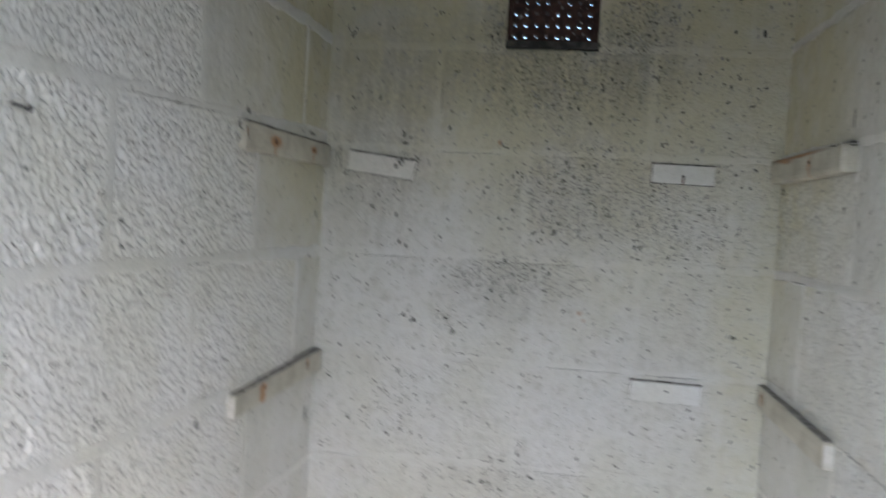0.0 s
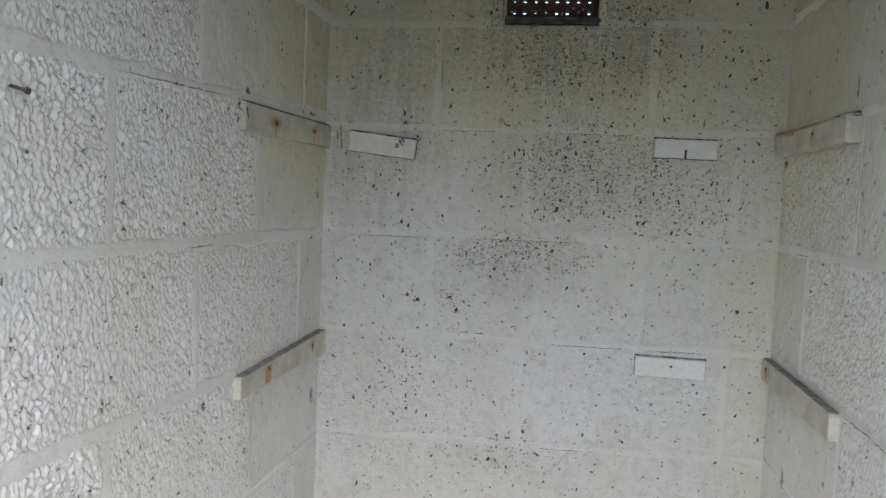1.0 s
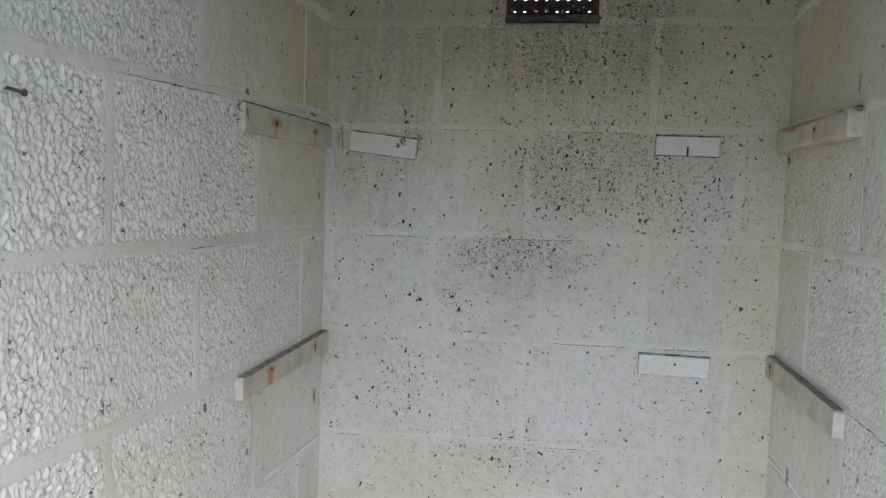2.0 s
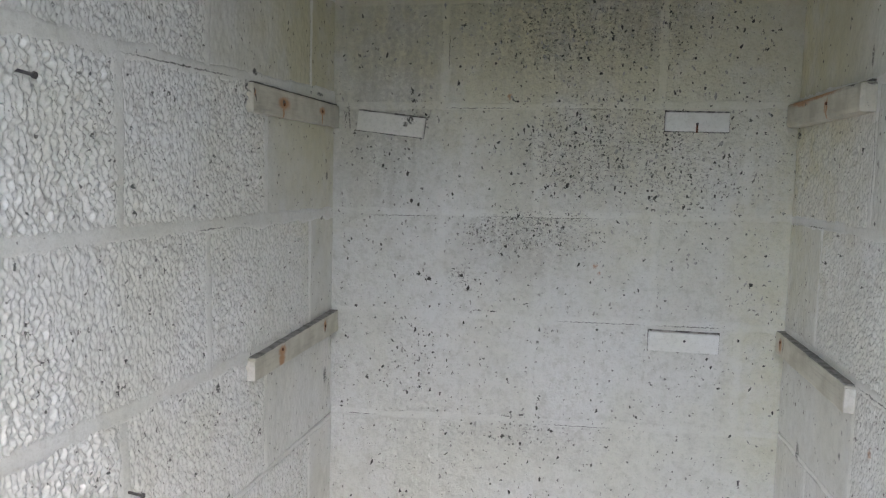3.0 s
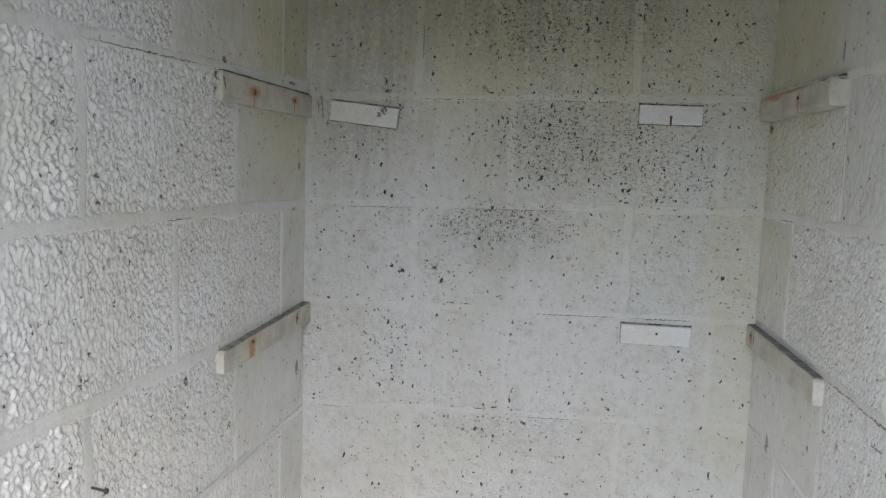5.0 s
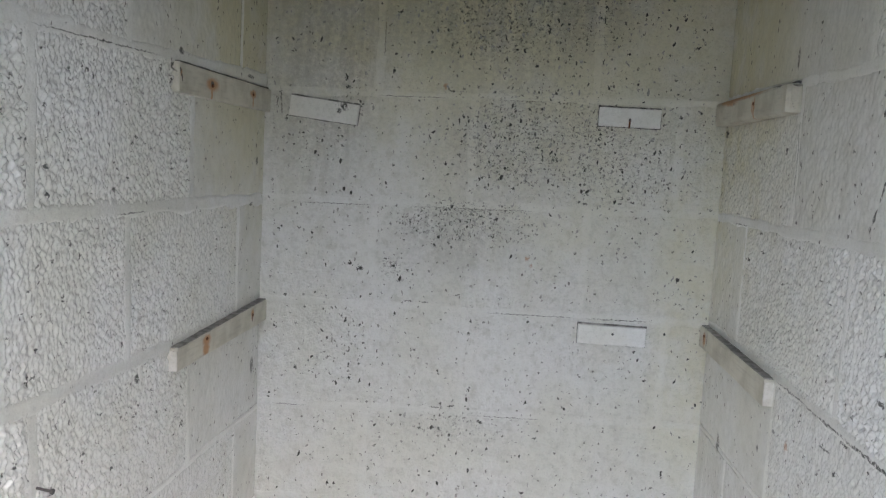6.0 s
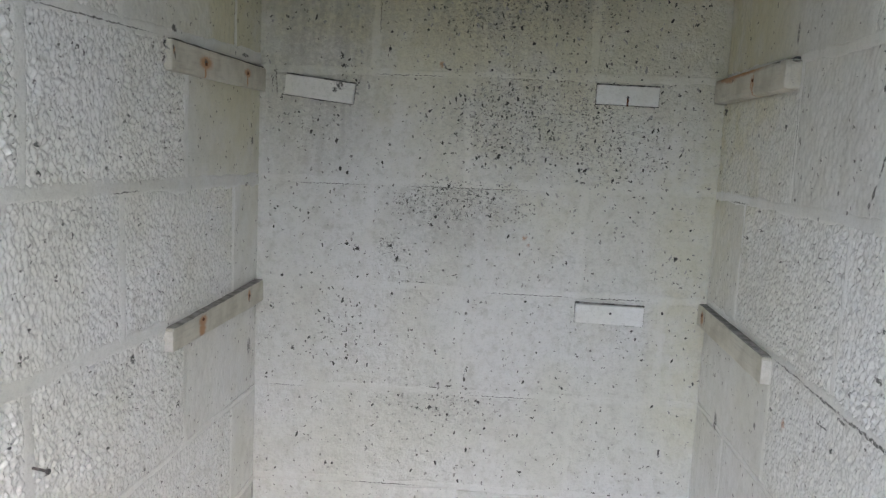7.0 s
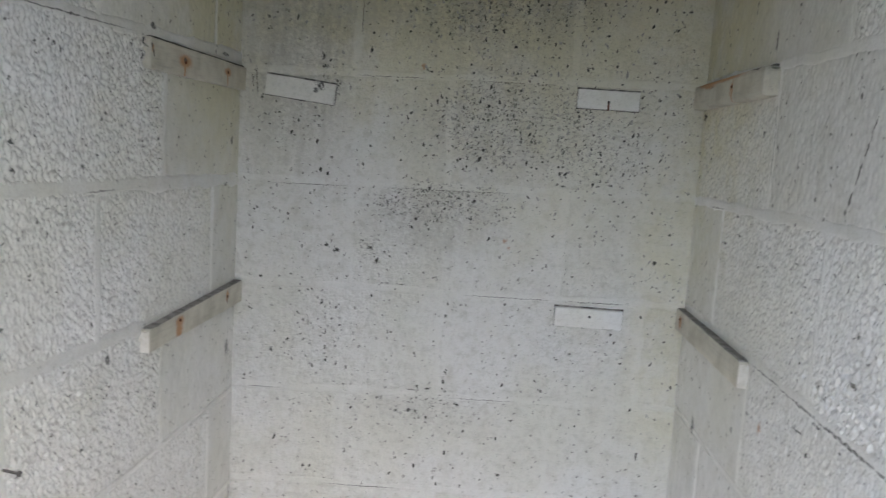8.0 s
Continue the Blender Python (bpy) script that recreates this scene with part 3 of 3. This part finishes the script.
def strewn(u0, u1, v0, v1, tries, base, clusters, small, large):
    """Places strewn over a wall, thick within the clusters and thin elsewhere."""
    out = []
    for _ in range(tries):
        u, v = rng.uniform(u0, u1), rng.uniform(v0, v1)
        d = base + sum(add * max(0.0, 1.0 - 0.8 * math.hypot((u - cu) / ru, (v - cv) / rv)) for cu, cv, ru, rv, add in clusters)
        d *= 0.35 + 1.3 * noise.noise(Vector((u * 21, v * 21, 4.0))) ** 2 * 2.2 + 0.25
        if rng.random() < d:
            out.append((u, v, small + (large - small) * rng.random() ** 3, rng.uniform(0.45, 2.3), rng.uniform(-0.7, 0.7)))
    return out


def within(marks, grain):
    """One ragged crust in the middle of each scar, and crumbs strewn over the rest of its patch."""
    out = []
    for u, v, ru, rv, turn in marks:
        a = radians(turn)
        out.append((u, v, 0.62 * ru, min(rv / ru, 4.0), a))
        for _ in range(max(2, int(ru * rv / grain ** 2 * 0.9))):
            q, t = math.sqrt(rng.random()), rng.uniform(0, 2 * math.pi)
            x, z = q * ru * math.cos(t), q * rv * math.sin(t)
            out.append((u + x * math.cos(a) - z * math.sin(a), v + x * math.sin(a) + z * math.cos(a), grain * rng.uniform(0.3, 0.8), rng.uniform(0.7, 1.5), rng.uniform(-0.6, 0.6)))
    return out


def mortar_bed(name, wall, spans, mat, recess, label):
    """The painted mortar between the blocks: a slab set back from their faces, wavering where it is seen."""
    bm = bmesh.new()
    for u0, u1, v0, v1 in spans:
        lo, hi = to_world(wall, np.array(u0), np.array(v0), np.array(-THICK)), to_world(wall, np.array(u1), np.array(v1), np.array(-recess))
        add_box(bm, *sorted((lo[0], hi[0])), *sorted((lo[1], hi[1])), *sorted((lo[2], hi[2])))
    return tagged(part(name, bm, mat), label, "wall", kind="structure")


# ---- floor, ceiling, ground ----
tagged(part("ground", box(-400, 400, -400, 400, -0.30, -0.06), paving), "unseen ground reaching to the horizon, kept dark to limit bounce light", "ground", kind="structure")
tagged(part("floor", box(-THICK, WIDE + THICK, -DEEP, THICK, -0.06, 0.0), concrete), "bare grey concrete floor slab", "floor", kind="structure")
tagged(part("ceiling", box(-0.16, WIDE + 0.16, -DEEP - 0.08, THICK + 0.06, HIGH, HIGH + 0.12), whitewash), "whitewashed concrete roof slab", "ceiling", kind="structure")
# unseen lintel, its height set to keep sky light off the wall tops
tagged(part("lintel", box(0.0, WIDE, -DEEP, -DEEP + THICK, 1.95, HIGH), whitewash), "unseen whitewashed lintel added over the open doorway to cut sky light", "lintel", kind="structure")

# added out of view: hides the low sky so the upper walls stay dimmer
tagged(part("wall_sky_block", box(-9.0, 10.0, -6.3, -6.1, -0.1, 2.3), concrete), "unseen plain wall added across from the doorway to block low sky light", "wall", kind="structure")

# ---- walls ----
wall_back = mortar_bed("wall_back", "back", [(0.0, VENT[0], 0.0, HIGH), (VENT[1], WIDE, 0.0, HIGH), (VENT[0], VENT[1], 0.0, VENT[2]), (VENT[0], VENT[1], VENT[3], HIGH)],
                       mortar_back, 0.009, "white-painted block back wall, spotted with black mould")
wall_left = mortar_bed("wall_left", "left", [(-DEEP, THICK, 0.0, HIGH)], mortar_left, 0.009, "rough white-painted concrete block side wall")
wall_right = mortar_bed("wall_right", "right", [(-DEEP, THICK, 0.0, HIGH)], mortar_right, 0.009, "cracked white-painted concrete block side wall")

rows_back, rows_left, rows_right = [], [], []
for k in range(ROWS):
    odd = k % 2 == 0      # courses that share their upright joints
    if odd:
        rows_back.append([(0.0, 0.456, FAINT), (0.456, 0.886, FAINT), (0.886, WIDE, SMOOTH)])
        rows_left.append([(-DEEP, -1.295, ROUGH), (-1.295, -0.843, COARSE if k == 6 else FINE), (-0.843, -0.391, ROUGH if k == 6 else FINE), (-0.391, 0.0, SMOOTH if k == 6 else FAINT)])
        rows_right.append([(-DEEP, -1.33, MILD), (-1.33, -0.88, MILD), (-0.88, -0.434, 0.0018 if k == 6 else MILD), (-0.434, 0.0, MILD if k == 6 else SMOOTH)])
    else:
        rows_back.append([(0.0, 0.249, SMOOTH), (0.249, 0.706, FAINT), (0.706, WIDE, FAINT if k == 7 else SMOOTH)])
        rows_left.append([(-DEEP, -1.065, FINE), (-1.065, -0.614, FINE), (-0.614, -0.155, FAINT if k == 7 else FINE), (-0.155, 0.0, SMOOTH)])
        rows_right.append([(-DEEP, -1.12, FINE), (-1.12, -0.666, ROUGH if k == 5 else FINE), (-0.666, -0.208, FINE if k == 5 else FAINT), (-0.208, 0.0, FAINT)])
rows_right[7] = rows_right[7][:2] + [(-0.666, 0.0, FAINT)]
rows_back[8] = [(0.0, VENT[0] - 0.004, SMOOTH), (VENT[1] + 0.018, 0.902, FAINT), (0.902, WIDE, SMOOTH)]
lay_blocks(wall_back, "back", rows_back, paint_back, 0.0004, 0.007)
lay_blocks(wall_left, "left", rows_left, paint_left, 0.0008, 0.010)
lay_blocks(wall_right, "right", rows_right, paint_right, 0.0006, 0.008)


def ridge(name, wall, pts, r, mat, parent, label):
    """A raised bead of paint-covered mortar along a joint."""
    bm = bmesh.new()
    rings = []
    for i, (u, v) in enumerate(pts):
        k = r * (0.6 + 0.6 * noise.noise(Vector((u * 40, v * 40, 3)))) * (0.35 if i in (0, len(pts) - 1) else 1)
        along_v = abs(pts[-1][1] - pts[0][1]) > abs(pts[-1][0] - pts[0][0])
        ring = []
        for j in range(7):
            a = math.pi * j / 6
            off, h = r * 1.3 * math.cos(a), k * math.sin(a) - 0.003
            uu, vv = (u + off, v) if along_v else (u, v + off)
            ring.append(bm.verts.new(to_world(wall, np.array(uu), np.array(vv), np.array(h + 0.0005)).tolist()))
        rings.append(ring)
    for p, q in zip(rings, rings[1:]):
        for j in range(6):
            bm.faces.new((p[j], p[j + 1], q[j + 1], q[j]))
    bmesh.ops.recalc_face_normals(bm, faces=bm.faces[:])
    for f in bm.faces:
        f.smooth = True
    return part(name, bm, mat, parent, label)


def line(u0, v0, u1, v1, n, wob, seed):
    return [(u0 + (u1 - u0) * i / n + wob * noise.noise(Vector((i * 0.7, seed, 0))), v0 + (v1 - v0) * i / n + wob * noise.noise(Vector((i * 0.7, seed, 5)))) for i in range(n + 1)]


ridge("mortar_ridge", "right", line(-0.434, 1.530, -0.439, 1.376, 16, 0.002, 1), 0.0056, paint_right, wall_right, "raised white bead of mortar")
ridge("mortar_ridge", "right", line(-0.664, 1.338, -0.668, 1.142, 18, 0.002, 2), 0.0056, paint_right, wall_right, "raised white bead of mortar")
ridge("mortar_ridge", "right", line(-0.203, 1.334, -0.212, 1.22, 10, 0.002, 3), 0.0042, paint_right, wall_right, "raised white bead of mortar")


def mortar_joint(wall, u0, v0, u1, v1, half, proud, mat, parent, seed, fall=0.0038):
    """One smoothed, paint-filled joint: a shallow wavering band between the blocks."""
    upright = abs(v1 - v0) > abs(u1 - u0)
    n = max(6, int(max(abs(u1 - u0), abs(v1 - v0)) / 0.006))
    s = np.linspace(0, 1, n + 1)
    u, v = u0 + (u1 - u0) * s, v0 + (v1 - v0) * s
    along = v if upright else u
    sway = 0.0040 * (value_noise(along * 12, along * 0 + seed, seed) - 0.5) + 0.0022 * (value_noise(along * 55, along * 0 + seed, seed + 1) - 0.5)
    wide = half * (0.75 + 0.5 * value_noise(along * 26, along * 0 + seed, seed + 2))
    lift = proud + 0.0012 * (value_noise(along * 30, along * 0 + seed, seed + 3) - 0.5) + 0.0008 * (value_noise(along * 110, along * 0 + seed, seed + 4) - 0.5)
    t = np.linspace(-1, 1, 9)
    off = sway[:, None] + wide[:, None] * t[None, :]
    w = lift[:, None] * np.ones(9) - fall * np.abs(t[None, :]) ** 5
    uu, vv = (u[:, None] + off, v[:, None] + 0 * off) if upright else (u[:, None] + 0 * off, v[:, None] + off)
    co = to_world(wall, uu, vv, w).reshape(-1, 3)
    idx = np.arange((n + 1) * 9).reshape(n + 1, 9)
    quads = np.stack([idx[:-1, :-1], idx[:-1, 1:], idx[1:, 1:], idx[1:, :-1]], -1).reshape(-1, 4)
    if upright == (wall == "right"):
        quads = quads[:, ::-1]
    me = bpy.data.meshes.new("mortar_joint")
    me.from_pydata(co.tolist(), [], quads.tolist())
    me.polygons.foreach_set("use_smooth", [True] * len(me.polygons))
    me.materials.append(mat)
    me.update()
    ob = new("mortar_joint", me)
    ob.parent = parent


def point_joints(wall_ob, wall, rows, half, proud, mat, lo, hi, fall=0.0038):
    base = {"back": 11, "left": 31, "right": 53}[wall]
    for k in range(1, ROWS):
        spans = [(lo, VENT[0] - 0.004), (VENT[1] + 0.004, hi)] if wall == "back" and k in (8, 9) else [(lo, hi)]
        for i, (a, b) in enumerate(spans):
            low = 0.5 if wall != "back" and k < 5 else 1.0      # the lower side courses are barely pointed
            mortar_joint(wall, a, bed(wall, k, a), b, bed(wall, k, b), half * low, proud * low, mat, wall_ob, base + k + 40 * i, fall)
    for k, pieces in enumerate(rows):
        for i in range(len(pieces) - 1):
            if pieces[i][1] == pieces[i + 1][0]:
                u = pieces[i][1]
                mortar_joint(wall, u, bed(wall, k, u) + 0.003, u, bed(wall, k + 1, u) - 0.003, half * (1.15 if wall == "back" else 0.5 if u > -0.25 else 0.9), proud - 0.0004, mat, wall_ob, base + 100 + 7 * k + i, fall)


point_joints(wall_back, "back", rows_back, 0.0095, 0.0009, mortar_back, 0.0, WIDE, 0.0014)
point_joints(wall_left, "left", rows_left, 0.0150, 0.0016, mortar_left, -DEEP, 0.0)
point_joints(wall_right, "right", rows_right, 0.0105, 0.0006, mortar_right, -DEEP, 0.0, 0.0014)
mortar_joint("back", VENT[1] + 0.012, VENT[2], VENT[1] + 0.012, VENT[3], 0.011, 0.0008, mortar_back, wall_back, 777)

# ---- mould on the back wall ----
mould_specks("back", wall_back, strewn(0.01, WIDE - 0.01, 0.62, 1.98, 13000, 0.062, BACK_CLUSTERS, 0.0007, 0.0036), black_mould, "scattered black mould specks")
mould_specks("back", wall_back, strewn(0.01, WIDE - 0.01, 0.62, 1.98, 16000, 0.110, BACK_CLUSTERS, 0.0008, 0.0034), grey_mould, "faint grey smudges of old mould")
mould_specks("back", wall_back, within(BACK_SCARS, 0.0022), black_mould, "broken black crusts of mould")

# ---- air vent in the back wall ----


def air_vent():
    x0, x1, z0, z1 = VENT
    vent = tagged(new("air_vent"), "dark brown terracotta air vent with square holes, daylight behind", "air vent")
    vent.location = (0, 0, 0)
    cols, rws, px, pz = 8, 7, 0.0226, 0.0243
    cx, cz, h = 0.4065, 1.8275, 0.0040
    bm = bmesh.new()
    gx0, gx1, gz0, gz1 = x0 + 0.001, x1 - 0.001, z0 + 0.011, z1 - 0.001
    edges = [gz0] + [e for r in range(rws) for e in (cz + r * pz - h, cz + r * pz + h)] + [gz1]
    for i in range(0, len(edges), 2):
        add_box(bm, gx0, gx1, 0.004, 0.032, edges[i], edges[i + 1])
    for r in range(rws):
        sides = [gx0] + [e for c in range(cols) for e in (cx + c * px - h, cx + c * px + h)] + [gx1]
        for i in range(0, len(sides), 2):
            add_box(bm, sides[i], sides[i + 1], 0.0045, 0.0315, cz + r * pz - h - 0.0005, cz + r * pz + h + 0.0005)
    for r in range(rws):
        for c in range(cols):
            x, z = cx + c * px, cz + r * pz
            side = h * rng.uniform(-0.95, -0.35)
            add_box(bm, x - h - 0.0004, x + side, 0.007, 0.029, z - h - 0.0004, z + h + 0.0004)
            if rng.random() < 0.3:
                add_box(bm, x - h - 0.0004, x + h + 0.0004, 0.006, 0.012, z - h - 0.0004, z - h + rng.uniform(0.0008, 0.0024))
    part("grille", bm, terracotta, vent)
    part("lip", ragged(box(x0 - 0.002, x1 + 0.004, -0.005, 0.020, z0 - 0.004, z0 + 0.0115, 0.002), 8, 0.0012, 4), vent_lip, vent, "grimy lower lip under the holes")
    for a, b in ((x0 - 0.001, x0 + 0.007), (x1 - 0.006, x1 + 0.001)):
        part("side_rim", ragged(box(a, b, -0.001, 0.016, z0 + 0.010, z1, 0.0015), 8, 0.001, a * 9), terracotta, vent)
    return vent


air_vent()

# ---- painted timber battens on the side walls ----


def batten(wall, u_end, z0, z1, thick, nails, label, topped, end_white, taper=0.0, worn=0.0025):
    """A shelf batten from the back wall out along a side wall; nails: distance from the back wall, height."""
    thing = tagged(new("shelf_batten"), label, "shelf batten", "battens on the side walls")
    sgn = 1 if wall == "left" else -1
    base = 0.0 if wall == "left" else WIDE
    xa, xb = sorted((base - sgn * 0.004, base + sgn * thick))
    bm = ragged(box(xa, xb, -u_end, -0.001, z0, z1, worn), 14, 0.0011, z0)
    for v in bm.verts:
        f = min(1, max(0, -v.co.y / u_end))
        v.co.z += taper * f * (-1 if v.co.z > (z0 + z1) / 2 else 1)
    part("body", bm, timber_left if wall == "left" else timber_right, thing)
    if topped:
        bm = ragged(box(xa + 0.002, xb - 0.001, -u_end + 0.004, -0.004, z1 - 0.003, z1 + 0.0014, 0.001), 40, 0.0011, z0 + 5)
        for v in bm.verts:
            v.co.z -= taper * min(1, max(0, -v.co.y / u_end))
        part("dirt_layer", bm, dirt, thing, "dark grey dirt settled along the top")
    else:
        # dark strip on the wall in place of the shadow gap over the batten
        xw = sorted((base, base + sgn * 0.0075))
        part("shade_line", ragged(box(*xw, -u_end + 0.01, -0.004, z1 - 0.002, z1 + 0.0030, 0.0006), 24, 0.0016, z0 + 2), edge_shade, thing, "dark strip standing in for the shadow gap along the upper edge")
    if end_white:
        part("end_cap", ragged(box(xa + 0.001, xb - 0.0005, -u_end - 0.0022, -u_end + 0.003, z0 + taper + 0.001, z1 - taper - 0.004, 0.001), 3, 0.0007, z1), end_paint, thing, "bare white sawn end")
    xf = base + sgn * thick
    for y, z in nails:
        nm, rr, dep, mat_ = "nail_head", 0.0034, 0.0022, rusty
        bm = bmesh.new()
        bmesh.ops.create_cone(bm, cap_ends=True, segments=14, radius1=rr, radius2=rr * 0.75, depth=dep)
        for v in bm.verts:
            v.co.x *= 1 + 0.25 * noise.noise(v.co * 300 + Vector((y, z, 1)))
        m4 = Matrix.Translation((xf + sgn * dep * 0.3, -y, z)) @ Euler((0, 0, 0)).to_matrix().to_4x4() @ Matrix(((0, 0, sgn, 0), (1, 0, 0, 0), (0, 1, 0, 0), (0, 0, 0, 1)))
        bmesh.ops.transform(bm, matrix=m4, verts=bm.verts[:])
        bmesh.ops.recalc_face_normals(bm, faces=bm.faces[:])
        part(nm, bm, mat_, thing)
    return thing


batten("left", 0.474, 1.525, 1.573, 0.0125, [(0.335, 1.548), (0.118, 1.552)], "weathered white timber batten with two rust-streaked nails", False, False)
batten("left", 0.472, 1.067, 1.114, 0.0165, [(0.348, 1.100), (0.098, 1.096)], "white timber batten, dirt-topped, with rusty nails", True, True, 0.004)
batten("right", 0.430, 1.538, 1.586, 0.026, [(0.270, 1.565)], "weathered white timber batten with a rust-stained upper edge", False, False, 0.0, 0.009)
batten("right", 0.434, 1.077, 1.121, 0.0170, [(0.040, 1.105)], "white timber batten with dirty top and bright sawn end", True, True)

# ---- small painted blocks on the back wall ----


def fixing_block(x, z, wide, high, tilt, nail, paint, label):
    thing = tagged(new("fixing_block"), label, "fixing block", "fixing blocks on the back wall")
    thing.matrix_world = pose(x, 0, z, 0, tilt, 0)
    # oversized dark plate: paints the gap's shadow together with the mould
    part("backing", ragged(box(-wide / 2 - 0.0013, wide / 2 + 0.0016, -0.003, 0.006, -high / 2 - 0.0016, high / 2 + 0.0034), 9, 0.0013, x), mould, thing, "dark outline of mould and painted gap shade round the edge")
    part("body", ragged(box(-wide / 2, wide / 2, -0.012, 0.004, -high / 2, high / 2, 0.0016), 6, 0.0005, x + 3), paint, thing)
    if nail:
        nx, nz, run = nail
        bm = bmesh.new()
        bmesh.ops.create_cone(bm, cap_ends=True, segments=12, radius1=0.0032, radius2=0.002, depth=0.0024, matrix=Matrix.Translation((nx, -0.0125, nz)) @ pose(0, 0, 0, 90, 0, 0))
        part("nail_head", bm, nail_iron, thing)
        if run:
            part("rust_run", ragged(box(nx - 0.002, nx + 0.002, -0.0127, -0.010, nz - run, nz, 0.0006), 4, 0.0008, 7), rusty, thing, "thin dark rust run under the nail")
    return thing


fixing_block(0.1325, 1.5345, 0.150, 0.043, 6.0, None, shaded_block_paint, "white-painted wooden block, corner shade in its tint, tilted, edged with mould")
fixing_block(0.7790, 1.5480, 0.127, 0.039, 0.5, (0.0, -0.004, 0.018), block_paint, "white-painted wooden block with rusted nail on the wall")
fixing_block(0.7750, 1.0862, 0.144, 0.041, 0.3, (0.002, 0.004, 0), block_paint, "white-painted wooden block under a mortar joint")

# ---- loose nails left in the side wall ----


def wall_nail(y, z, droop):
    thing = tagged(new("wall_nail"), "dark rusty nail sticking out of the block wall", "nail", "nails in the side wall")
    m4 = pose(0, y, z, 0, 90 + droop, 0)
    for nm, r, d, at in (("shank", 0.0018, 0.030, 0.008), ("head", 0.0036, 0.003, 0.021)):
        bm = bmesh.new()
        bmesh.ops.create_cone(bm, cap_ends=True, segments=12, radius1=r, radius2=r, depth=d, matrix=m4 @ Matrix.Translation((0, 0, at)))
        part(nm, bm, nail_iron, thing)
    return thing


wall_nail(-1.018, 1.524, 14)
wall_nail(-0.836, 1.024, 8)
